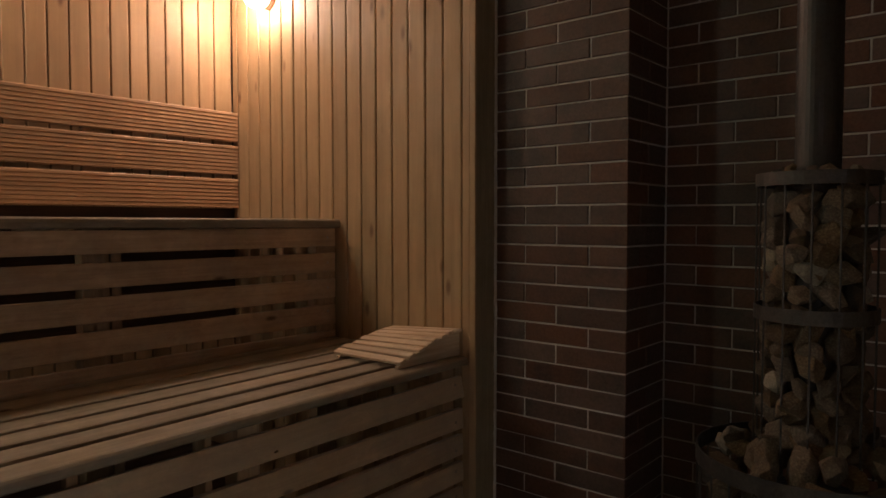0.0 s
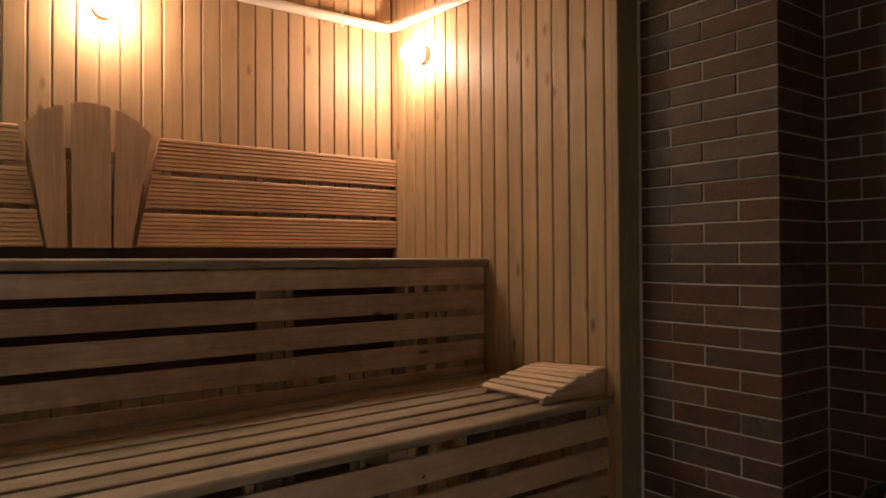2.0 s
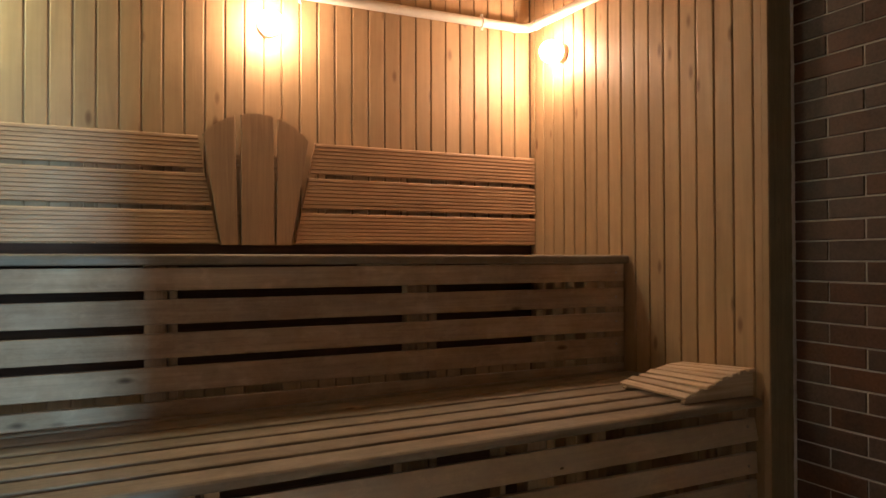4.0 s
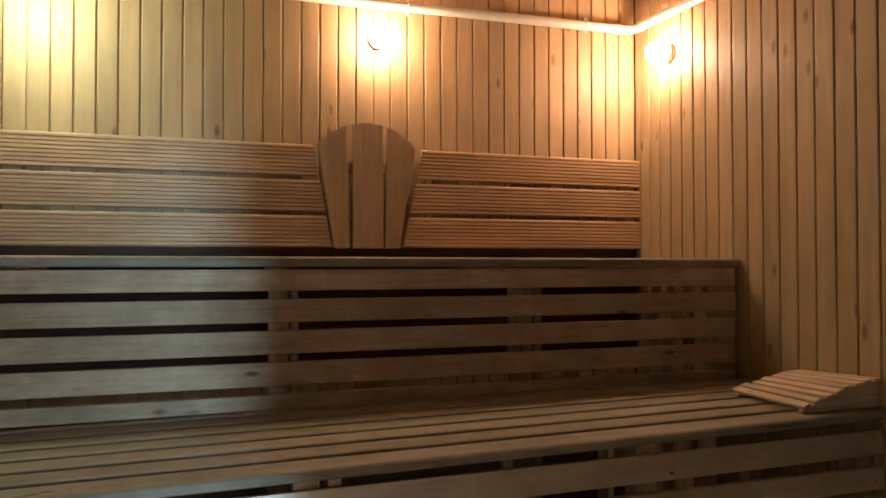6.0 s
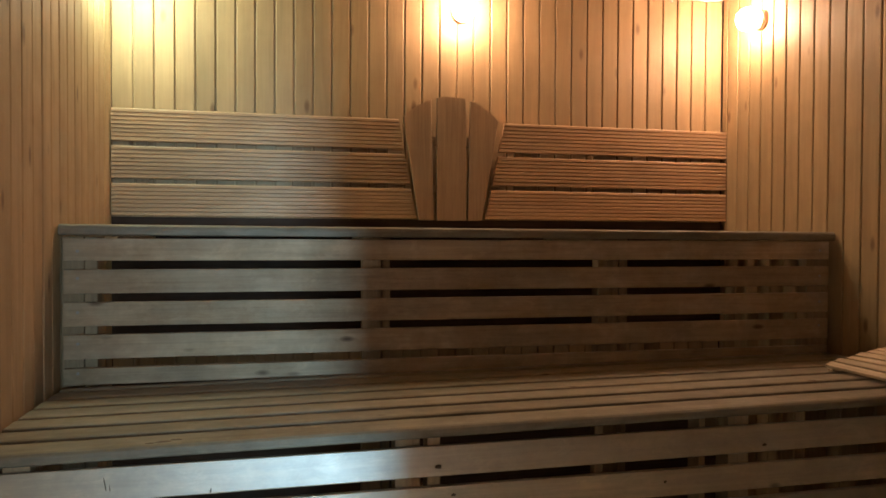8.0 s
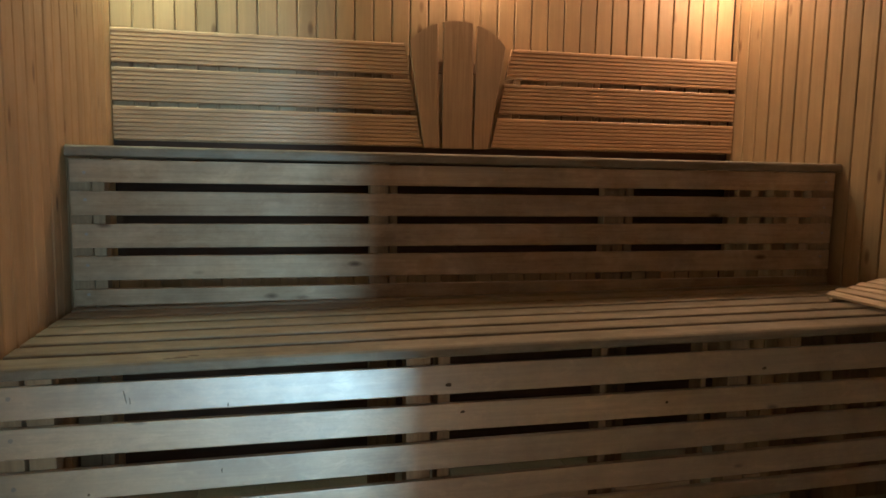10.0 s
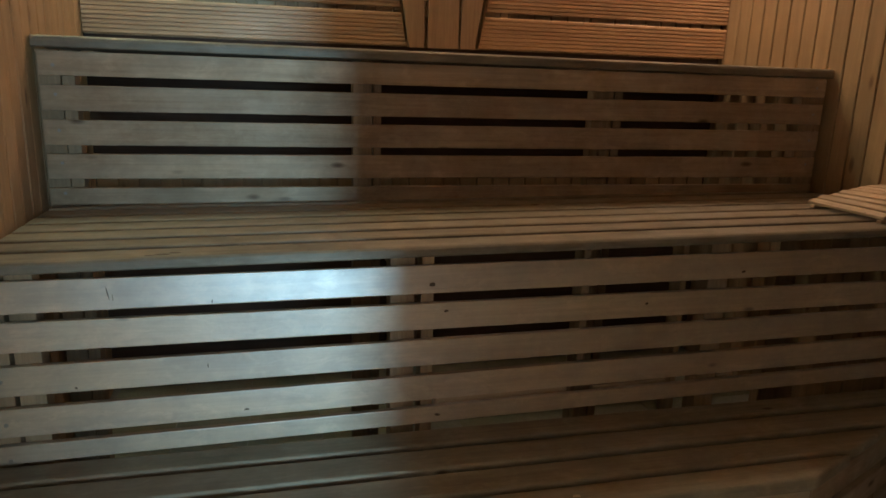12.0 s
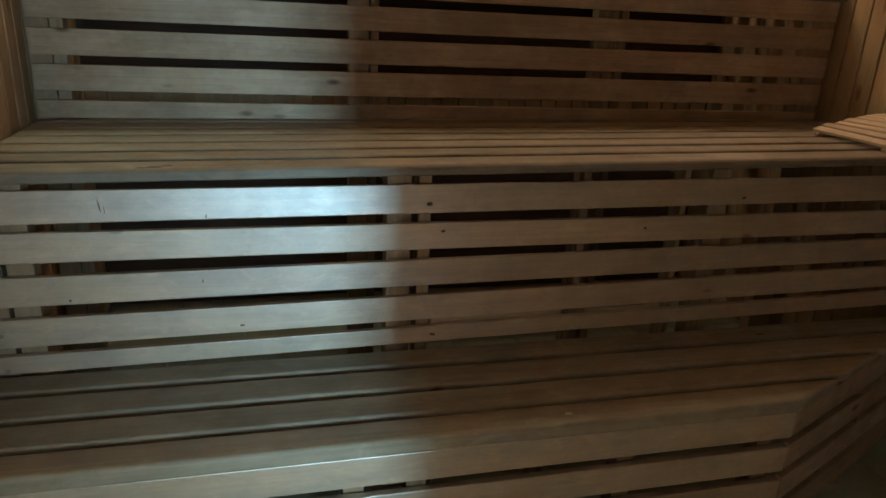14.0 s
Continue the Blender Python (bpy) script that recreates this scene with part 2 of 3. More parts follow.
# ---------------------------------------------------------------- shell of the room
def lining_mesh(width, height, material):
    """One tongue-and-groove board: face, two rounded shoulders and a sunk tongue. Its x is its height, its z the room side."""
    key = ("lining", round(width, 4), height, material.name)
    if key not in MESHES:
        w, g = width / 2, 0.0060
        prof = [(-w, -0.014), (w, -0.014), (w, -0.0115), (w - g, -0.0110), (w - g, -0.0042), (w - g - 0.0016, -0.0015), (w - g - 0.0046, 0.0),
                (-w + 0.0046, 0.0), (-w + 0.0016, -0.0015), (-w, -0.0042)]
        MESHES[key] = finish(extruded(prof, -height / 2, height / 2), "plank", material)
    return MESHES[key]


def even_joints(first, pitch):
    return [first + pitch * k for k in range(-60, 60)]


def lining(wall, axis, start, stop, place, facing, joints, z0=0.0, z1=H):
    """Boards side by side on a wall along x or y, parted at the joints."""
    edges = [start] + [e for e in joints if start + 0.012 < e < stop - 0.012] + [stop]
    for a, b in zip(edges, edges[1:]):
        c, me, zc = (a + b) / 2, lining_mesh(b - a, z1 - z0 - 0.004, PINE), (z0 + z1) / 2
        if axis == "x":
            m = Matrix.Translation((c, place, zc)) @ Matrix(((0, 1, 0), (0, 0, -1), (1, 0, 0))).to_4x4()
        elif facing < 0:
            m = Matrix.Translation((place, c, zc)) @ Matrix(((0, 0, -1), (0, -1, 0), (1, 0, 0))).to_4x4()
        else:
            m = Matrix.Translation((place, c, zc)) @ Matrix(((0, 0, 1), (0, 1, 0), (1, 0, 0))).to_4x4()
        # a hair of difference between neighbours
        part("plank", me, PINE, wall, m=m @ pose(0, 0, random.uniform(-0.0012, 0.0006), random.uniform(-0.45, 0.45)))


def structure(ob, label, category):
    return tagged(ob, label, category, kind="structure")


floor = structure(box("floor", XL - 0.3, 2.3, -6.25, YB + 0.3, -0.2, -0.012, MORTAR), "grey-green ceramic floor tiles with thin joints", "floor")
ceiling = structure(box("ceiling", XL - 0.3, 2.3, YF - 0.2, YB + 0.3, H, H + 0.15, PINE), "pine boarded sauna ceiling", "ceiling")
wall_north = structure(box("wall_north", XL - 0.2, XR + 0.1, YB + 0.0145, YB + 0.2, 0, H, BACKING), "vertical pine tongue-and-groove boards, with shade-dark backing behind the benches", "wall")
wall_west = structure(box("wall_west", XL - 0.2, XL - 0.0145, YF, YB + 0.0145, 0, H, BACKING), "vertical pine tongue-and-groove boards at the bench end", "wall")
wall_east = structure(box("wall_east", XR + 0.0145, XPIER, -0.733, YB + 0.0145, 0, H, BACKING), "vertical pine tongue-and-groove boards beside the benches", "wall")
# unseen wall; its opening is cut to bound the daylight beam
wall_south_a = structure(box("wall_south", -0.328, 2.3, YF - 0.12, YF, 0, H, PINE), "unseen boarded pine wall beside the opening that trims the daylight", "wall")
wall_south_b = structure(box("wall_south", XL - 0.2, -0.94, YF - 0.12, YF, 0, H, PINE), "unseen boarded pine wall beside the opening that trims the daylight", "wall")
wall_south_c = structure(box("wall_south", -0.94, -0.328, YF - 0.12, YF, 1.95, H, PINE), "unseen boarded pine wall over the opening that trims the daylight", "wall")
# unseen anteroom; the last wall is a partition added to soften the beam's edge
for x0, x1, y0, y1 in ((-1.8, -1.7, -6.25, YF - 0.12), (1.2, 1.3, -6.25, YF - 0.12), (-1.7, -0.23, -6.25, -6.15), (0.05, 1.2, -6.25, -6.15), (-1.7, -0.325, -5.05, -4.97)):
    structure(box("wall_anteroom", x0, x1, y0, y1, 0, 3.4, PLASTER), "plain plastered wall of the unseen anteroom that shapes the daylight", "wall")
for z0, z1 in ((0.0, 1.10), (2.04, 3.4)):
    structure(box("wall_anteroom", -0.23, 0.05, -6.25, -6.15, z0, z1, PLASTER), "plain plastered wall of the unseen anteroom that shapes the daylight", "wall")
# slot frame added round the unseen daylight lamp
window_1 = structure(thing("window_1", "narrow unseen window slot added round the daylight lamp", "window"), "narrow unseen window slot added round the daylight lamp", "window")
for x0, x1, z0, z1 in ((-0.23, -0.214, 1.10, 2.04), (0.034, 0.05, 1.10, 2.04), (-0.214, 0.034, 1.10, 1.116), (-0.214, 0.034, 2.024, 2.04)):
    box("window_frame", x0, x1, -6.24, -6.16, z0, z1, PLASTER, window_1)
structure(box("ceiling_anteroom", -1.8, 1.3, -6.25, YF - 0.12, 3.4, 3.5, PLASTER), "plain plastered ceiling of the unseen anteroom", "ceiling")

trim_end = structure(upright("trim", 1.552, -0.742, 0.0, H, 0.114, 0.014, SHADED_TRIM, None), "flat wooden board closing the end of the boarded wall", "trim")
trim_corner = structure(upright("trim", XR - 0.006, -0.735, 0.0, H, 0.010, 0.026, PINE, None), "slim pine corner moulding", "trim")




def ragged_joint(x, y, z0, z1, seed):
    """A squeezed-out bead of mortar along an upright edge, uneven in width."""
    rnd, bm, rows = random.Random(seed), bmesh.new(), []
    for k in range(141):
        z, w, d = z0 + (z1 - z0) * k / 140, rnd.uniform(0.003, 0.010), rnd.uniform(0.003, 0.007)
        rows.append([bm.verts.new(p) for p in ((x + 0.004, y, z), (x - d, y, z), (x - d * 0.7, y - w, z), (x + 0.004, y - w - 0.002, z))])
    for a, b in zip(rows, rows[1:]):
        for j in range(4):
            bm.faces.new((a[j], a[(j + 1) % 4], b[(j + 1) % 4], b[j]))
    bm.faces.new(rows[0])
    bm.faces.new(rows[-1][::-1])
    return bm


structure(part("trim", ragged_joint(XPIER, -0.7495, 0.01, H - 0.01, 8), MORTAR), "ragged bead of mortar along the end board", "trim")


# ---------------------------------------------------------------- benches
def riser(bench, x0, x1, y, slats, first_tilt=0.0, material=BENCH, tilt=0.0):
    """Horizontal slats with air between them, each (middle z, height, fall along x); the face of the slats lies at y."""
    for i, (zc, h, fall) in enumerate(slats):
        lean = random.uniform(-0.5, 0.5) + (first_tilt if i == 0 else tilt)
        me = board_mesh(x1 - x0, h, 0.021, material, 0.0028)
        s = part("slat", me, material, bench, m=pose((x0 + x1) / 2, y + 0.011, zc - fall * (x0 + x1) / 2, 0, math.degrees(math.atan(fall)), 0) @ pose(0, 0, 0, 90 + lean))
        for x in (x0 + 0.045, x1 - 0.045):
            part("screw", SCREW_MESH, SCREW, s, m=pose(x - (x0 + x1) / 2, random.uniform(-0.014, 0.014), 0.0106))


def deck(bench, x0, x1, edges, top, thick=0.028):
    """Boards along x between pairs of y."""
    for a, b in edges:
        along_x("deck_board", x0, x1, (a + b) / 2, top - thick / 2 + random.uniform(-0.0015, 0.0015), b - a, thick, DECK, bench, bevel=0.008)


def nosing(bench, x0, x1, y, top, h, label, dip=0.0):
    """The rounded board along the front edge of a deck; it stands proud of the slats."""
    prof = [(0.096, 0), (0.096, -h), (0.004, -h), (0.0, -h + 0.004), (0.0, -0.016), (0.003, -0.007), (0.009, -0.002), (0.018, 0)]
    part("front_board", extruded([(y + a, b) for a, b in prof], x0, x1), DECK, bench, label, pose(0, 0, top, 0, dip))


SCREW_MESH = finish(disc_bm(0.0055, 0.003, 10), "screw", SCREW)

upper_bench = thing("upper_bench", "tall slatted wooden sauna bench against the boarded back wall", "bench")
nosing(upper_bench, XL + 0.004, XR - 0.004, -0.012, TOP + 0.0075, 0.037, "rounded front edge board worn smooth", 0.17)
deck(upper_bench, XL + 0.004, XR - 0.004, [(0.114 + k * 0.115, 0.114 + k * 0.115 + 0.083) for k in range(6)], TOP)
riser(upper_bench, XL + 0.014, XR - 0.022, 0.0, [(1.476, 0.076, 0.0), (1.368, 0.082, 0.0), (1.257, 0.082, 0.0), (1.1465, 0.083, 0.0), (1.0465, 0.057, 0.0)])
for a, b in ((-1.497, -1.428), (-1.425, -1.385), (-0.486, -0.417), (-0.412, -0.383), (0.442, 0.528), (0.533, 0.568), (1.390, 1.497)):
    upright("post", (a + b) / 2, 0.052, 0, TOP - 0.031, b - a, 0.058, POST, upper_bench)
for x in (-1.36, -0.45, 0.50, 1.20):
    along = board_mesh(0.66, 0.04, 0.07, POST)
    part("joist", along, POST, upper_bench, m=pose(x, 0.43, TOP - 0.065, 0, 0, 90))
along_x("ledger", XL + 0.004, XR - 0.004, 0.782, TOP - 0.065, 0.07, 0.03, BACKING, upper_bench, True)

middle_bench = thing("middle_bench", "wide slatted wooden sauna bench one tier below the top", "bench")
middle_bench.matrix_basis = pose(0, 0.014, 0.0085, 0, -0.5, 1.2)  # turned and tipped a little to fit the camera's view
nosing(middle_bench, XL + 0.030, XR - 0.025, -0.767, MID, 0.028, "rounded front edge board, scuffed")
deck(middle_bench, XL + 0.030, XR - 0.012, [(-0.642 + k * 0.115, -0.642 + k * 0.115 + (0.092 if k < 5 else 0.04)) for k in range(6)], MID)
riser(middle_bench, XL + 0.032, XR - 0.035, YMID, [(0.9262, 0.0785, 0.0076), (0.8188, 0.0744, 0.0137), (0.7145, 0.0748, 0.0088), (0.6105, 0.0735, 0.0055), (0.526, 0.048, 0.005)], -11.5, WORN, -3.5)
for a, b in ((-1.47, -1.405), (-1.395, -1.335), (-0.473, -0.405), (-0.386, -0.350), (0.425, 0.445), (0.52, 0.59), (1.37, 1.44), (1.45, 1.49)):
    upright("post", (a + b) / 2, YMID + 0.055, 0, MID - 0.03, b - a, 0.06, POST, middle_bench)
upright("post", 0.107, YMID + 0.036, 0, MID - 0.03, 0.025, 0.026, POST, middle_bench)
# pale pieces added where light shows through the lowest gap
for x0, x1, z in ((-0.34, 0.073, 0.547), (0.159, 0.411, 0.540), (0.598, 0.66, 0.537)):
    along_x("bottom_rail", x0, x1, YMID + 0.040, z, 0.030, 0.022, LIME, middle_bench, True, 0.003, "pale strip standing in for lit bits in the lowest gap")
for x in (-1.44, -0.43, 0.55, 1.41):
    part("joist", board_mesh(0.66, 0.04, 0.07, POST), POST, middle_bench, m=pose(x, -0.36, MID - 0.065, 0, 0, 90))

INK, _n, _l, _b = nodes_of("dark_knot", 0.7)
_b.inputs["Base Color"].default_value = (0.11, 0.075, 0.045, 1)
CHIP, _n, _l, _b = nodes_of("bare_wood_chip", 0.7)
_b.inputs["Base Color"].default_value = (0.62, 0.48, 0.30, 1)


def blot(name, parent, material, x, y, z, wx, wz, seed, flat=False):
    """A small uneven knot, scratch or chip lying on a board."""
    rnd, bm, k = random.Random(seed), bmesh.new(), 12
    rim = []
    for i in range(k):
        a, r = 2 * math.pi * i / k, rnd.uniform(0.75, 1.15)
        rim.append((wx * r * math.cos(a), wz * r * math.sin(a)))
    lo = [bm.verts.new((p, 0.0012, q)) for p, q in rim]
    hi = [bm.verts.new((p * 0.8, 0.0, q * 0.8)) for p, q in rim]
    bm.faces.new(hi)
    for i in range(k):
        bm.faces.new((lo[i], lo[(i + 1) % k], hi[(i + 1) % k], hi[i]))
    part(name, bm, material, parent, m=pose(x, y, z, -90 if flat else 0, 0 if flat else rnd.uniform(-14, 14)))


for x, z, wx, wz in ((-0.362, 0.918, 0.009, 0.006), (-1.168, 0.935, 0.0013, 0.020), (-1.158, 0.928, 0.0009, 0.011), (-0.93, 0.905, 0.0016, 0.006), (0.62, 0.905, 0.008, 0.004)):
    blot("knot", middle_bench, INK, x, YMID - 0.0030 - (z - 0.931) * 0.158 * -1, z, wx, wz, int(x * 100) + 500)
for x, z, wx, wz in ((-0.95, 0.732, 0.0016, 0.007), (-0.32, 0.838, 0.007, 0.004), (-1.26, 0.70, 0.004, 0.004), (-0.86, 0.60, 0.008, 0.003), (-0.34, 0.527, 0.009, 0.004), (0.30, 0.82, 0.006, 0.004)):
    blot("knot", middle_bench, INK, x, YMID - 0.0012, z, wx, wz, int(x * 100) + 700)

for dx, dy, wx, wz in ((0.0, 0.0, 0.022, 0.007), (0.026, 0.012, 0.014, 0.006), (-0.03, -0.006, 0.012, 0.004)):
    blot("stain", middle_bench, INK, -1.04 + dx, -0.733 + dy, MID + 0.0012, wx, wz, int(dx * 1000) + 90, True)

# low step, cut off at an angle towards the stove
CUT_A, CUT_B = Vector((0.585, -1.181)), Vector((1.49, -0.772))
step_bench = thing("low_step", "low slatted wooden step with an angled end below the benches", "bench")


def cut_x(y):
    return CUT_A.x + (y - CUT_A.y) * (CUT_B.x - CUT_A.x) / (CUT_B.y - CUT_A.y)


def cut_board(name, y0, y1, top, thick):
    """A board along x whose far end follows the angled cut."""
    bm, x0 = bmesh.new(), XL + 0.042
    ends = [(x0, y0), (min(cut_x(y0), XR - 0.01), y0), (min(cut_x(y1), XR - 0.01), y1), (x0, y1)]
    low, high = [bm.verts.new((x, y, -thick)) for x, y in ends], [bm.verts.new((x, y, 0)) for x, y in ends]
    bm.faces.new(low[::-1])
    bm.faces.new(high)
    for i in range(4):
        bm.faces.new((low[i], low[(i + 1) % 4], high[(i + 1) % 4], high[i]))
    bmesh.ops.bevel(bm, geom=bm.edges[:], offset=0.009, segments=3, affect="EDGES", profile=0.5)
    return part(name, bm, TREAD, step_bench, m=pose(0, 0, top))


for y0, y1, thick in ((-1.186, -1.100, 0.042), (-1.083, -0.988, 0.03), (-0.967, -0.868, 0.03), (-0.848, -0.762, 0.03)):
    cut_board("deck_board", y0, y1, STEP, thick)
for z0, z1 in ((0.372, 0.452), (0.263, 0.343), (0.154, 0.234), (0.045, 0.125)):
    along_x("slat", XL + 0.044, 0.575, YSTEP + 0.011, (z0 + z1) / 2, z1 - z0, 0.021, WORN, step_bench, True, 0.0028)
    d = CUT_B - CUT_A
    mid = (CUT_A + CUT_B) / 2 + Vector((-d.y, d.x)).normalized() * 0.024
    part("slat", board_mesh(d.length - 0.02, z1 - z0, 0.021, BENCH), BENCH, step_bench,
         m=Matrix.Translation((mid.x, mid.y, (z0 + z1) / 2)) @ Matrix.Rotation(math.atan2(d.y, d.x), 4, "Z") @ pose(0, 0, 0, 90))
for x, y in ((-1.45, -1.12), (-0.6, -1.12), (-0.45, -1.12), (0.1, -1.12), (0.52, -1.12), (1.0, -0.94), (1.42, -0.80), (-1.45, -0.80), (0.0, -0.80)):
    upright("post", x, y, 0, STEP - 0.031, 0.05, 0.05, POST, step_bench)

blot("chip", step_bench, CHIP, -0.076, -1.146, STEP + 0.0012, 0.012, 0.006, 3, True)
blot("chip", step_bench, CHIP, -0.17, -1.165, STEP - 0.001, 0.003, 0.005, 4, True)


# ---------------------------------------------------------------- backrests
def decking_profile(h, t=0.024, ribs=8):
    """A board with lengthwise grooves in its face; y runs into the wall, z up from its lower edge."""
    pts = [(t, 0), (0.003, 0)]
    p = h / ribs
    for k in range(ribs):
        z = k * p
        pts += [(0.0, z + 0.003), (0.0, z + p - 0.0048)]
        if k < ribs - 1:
            pts += [(0.0050, z + p - 0.0038), (0.0050, z + p - 0.0004)]
    return pts + [(0.003, h), (t, h)]


ROWS_Z = ((1.611, 1.754), (1.776, 1.919), (1.941, 2.084))
LEAN_L, LEAN_R = (-0.245 + 0.155) / 0.475, (0.274 - 0.178) / 0.475
for side, label in (("left", "ribbed larch backrest of three boards, greyish where daylight falls"), ("right", "ribbed reddish larch backrest of three boards with a slanted end")):
    back = thing("backrest", label, "backrest", "backrests over the upper bench")
    for z0, z1 in ROWS_Z:
        if side == "left":
            bm = extruded(decking_profile(z1 - z0), -1.522 + 0.8, -0.163 + LEAN_L * (z0 - 1.611) + 0.8, 0.0, LEAN_L)
            part("ribbed_board", bm, LARCH, back, m=pose(-0.8, 0.748, z0))
        else:
            bm = extruded(decking_profile(z1 - z0), 0.180 + LEAN_R * (z0 - 1.611) - 0.8, 1.494 - 0.8, LEAN_R, 0.0)
            part("ribbed_board", bm, LARCH, back, m=pose(0.8, 0.748, z0))
    for x in ((-1.40, -0.72, -0.33) if side == "left" else (0.36, 0.78, 1.40)):
        upright("batten", x, 0.786, 1.615, 2.06, 0.05, 0.026, POST, back)

fan = thing("fan_headboard", "three alder boards fanning out to a rounded top", "headboard")
ARC_C, ARC_R = 1.886, 0.311


def fan_board(name, x0b, x1b, x0t, x1t):
    """A board that widens upwards and ends in the common arc."""
    bm = bmesh.new()
    z0 = 1.602
    outline = [(x0b, z0), (x1b, z0)]
    k = 10
    hi = []
    for i in range(k + 1):
        x = x1t + (x0t - x1t) * i / k
        hi.append((x, ARC_C + math.sqrt(ARC_R ** 2 - (x - 0.003) ** 2)))
    outline += hi
    f = [bm.verts.new((x, 0, z)) for x, z in outline]
    b = [bm.verts.new((x, 0.022, z)) for x, z in outline]
    bm.faces.new(f)
    bm.faces.new(b[::-1])
    for i in range(len(f)):
        bm.faces.new((f[i], b[i], b[(i + 1) % len(f)], f[(i + 1) % len(f)]))
    rims = [e for e in bm.edges if abs(e.verts[0].co.y - e.verts[1].co.y) < 1e-6]
    bmesh.ops.bevel(bm, geom=rims, offset=0.003, segments=2, affect="EDGES", profile=0.5)
    # the grain runs along the board
    turn = Matrix(((0, 0, 1), (0, 1, 0), (-1, 0, 0))).to_4x4()
    bmesh.ops.transform(bm, matrix=turn, verts=bm.verts)
    return part(name, bm, FAN, fan, m=Matrix.Translation((0, 0.738, 0)) @ turn.inverted())


fan_board("board", -0.152, -0.081, -0.230, -0.094)
fan_board("board", -0.064, 0.081, -0.067, 0.077)
fan_board("board", 0.090, 0.158, 0.099, 0.240)
for z, w in ((1.985, 0.36), (1.765, 0.28)):
    along_x("batten", 0.015 - w / 2, 0.015 + w / 2, 0.775, z, 0.05, 0.026, POST, fan, True)


# ---------------------------------------------------------------- sloping headrest on the middle bench
head = thing("headrest", "curved slatted limewood headrest lying on the middle bench", "headrest")
HX0, HX1, HY0, HY1, HZ = 1.165, 1.494, -0.684, -0.345, 1.0475


def rise(u):
    return 0.004 + 0.084 * math.sin(min(1.0, u * 0.93 + 0.03) * math.pi / 2)


for y, low in ((HY0 + 0.012, 1.0), (HY1 - 0.030, 0.74)):
    bm = bmesh.new()
    pts = [(HX0 + 0.004, 0.0), (HX1, 0.0)] + [(HX0 + 0.004 + (HX1 - HX0 - 0.004) * u / 14, rise(u / 14) * low) for u in range(14, -1, -1)]
    f, b = [bm.verts.new((x - HX0, 0, z)) for x, z in pts], [bm.verts.new((x - HX0, 0.018, z)) for x, z in pts]
    bm.faces.new(f)
    bm.faces.new(b[::-1])
    for i in range(len(f)):
        bm.faces.new((f[i], b[i], b[(i + 1) % len(f)], f[(i + 1) % len(f)]))
    part("side_board", bm, LIME, head, "pale curved side board", pose(HX0, y, HZ - 0.001))
for k in range(8):
    u = (k + 0.5) / 8
    x, z = HX0 + (HX1 - HX0) * u, rise(u)
    slope = math.degrees(math.atan2(rise(min(1, u + 0.03)) - rise(u - 0.03), 0.06 * (HX1 - HX0)))
    part("slat", board_mesh(HY1 - HY0 + (0.004, 0.012, 0.0, 0.016, 0.006, 0.010, 0.002, 0.014)[k], 0.0300, 0.0125, LIME, 0.0035), LIME, head,
         m=Matrix.Translation((x, (HY0 + HY1) / 2 + random.uniform(-0.009, 0.009), HZ + 0.0065 + z * 0.87)) @ pose(0, 0, 0, -math.degrees(z * 0.26 / (HY1 - HY0)), -slope + random.uniform(-4, 4), random.uniform(-2.2, 2.2)) @ pose(0, 0, 0, 0, 0, 90))


# ---------------------------------------------------------------- lamps and pipe
def wall_lamp(at, toward, globe, label):
    """A round bulkhead lamp: base, rim and opal globe, its axis along toward."""
    base = thing("wall_lamp", label, "lamp", "wall lamps", at=at)
    q = Vector(toward).to_track_quat("Z", "Y").to_matrix().to_4x4()
    part("base", disc_bm(0.049, 0.018, 32, 0.046), CERAMIC, base, "brown ceramic base", q @ pose(0, 0, 0.0095), True)
    ring = bmesh.new()
    prof, k = [(0.026, 0.018), (0.047, 0.018), (0.047, 0.026), (0.043, 0.029), (0.026, 0.026)], 32
    loops = [[ring.verts.new((r * math.cos(2 * math.pi * i / k), r * math.sin(2 * math.pi * i / k), z)) for r, z in prof] for i in range(k)]
    for i in range(k):
        for j in range(5):
            ring.faces.new((loops[i][j], loops[(i + 1) % k][j], loops[(i + 1) % k][(j + 1) % 5], loops[i][(j + 1) % 5]))
    part("rim", ring, CERAMIC, base, "brown rim round the glass", q, True)
    bulb = bmesh.new()
    bmesh.ops.create_uvsphere(bulb, u_segments=28, v_segments=16, radius=0.056)
    bmesh.ops.scale(bulb, vec=(1, 1, 1.05), verts=bulb.verts)
    part("globe", bulb, globe, base, "glowing opal glass globe", q @ pose(0, 0, 0.074), True)


wall_lamp((0.06, YB - 0.001, 2.617), (0, -1, 0), GLOBE_MID, "round lit wall lamp with opal globe above the fan headboard")
wall_lamp((XR - 0.001, 0.485, 2.59), (-1, 0, 0), GLOBE_WARM, "round lit wall lamp with opal globe on the boarded side wall")
wall_lamp((XL - 0.0185, 0.485, 2.63), (1, 0.033, 0), GLOBE_PALE, "round lit wall lamp with a paler globe near the corner")

pipe = thing("heating_pipe", "whitish pipe running under the ceiling round the corner", "pipe")


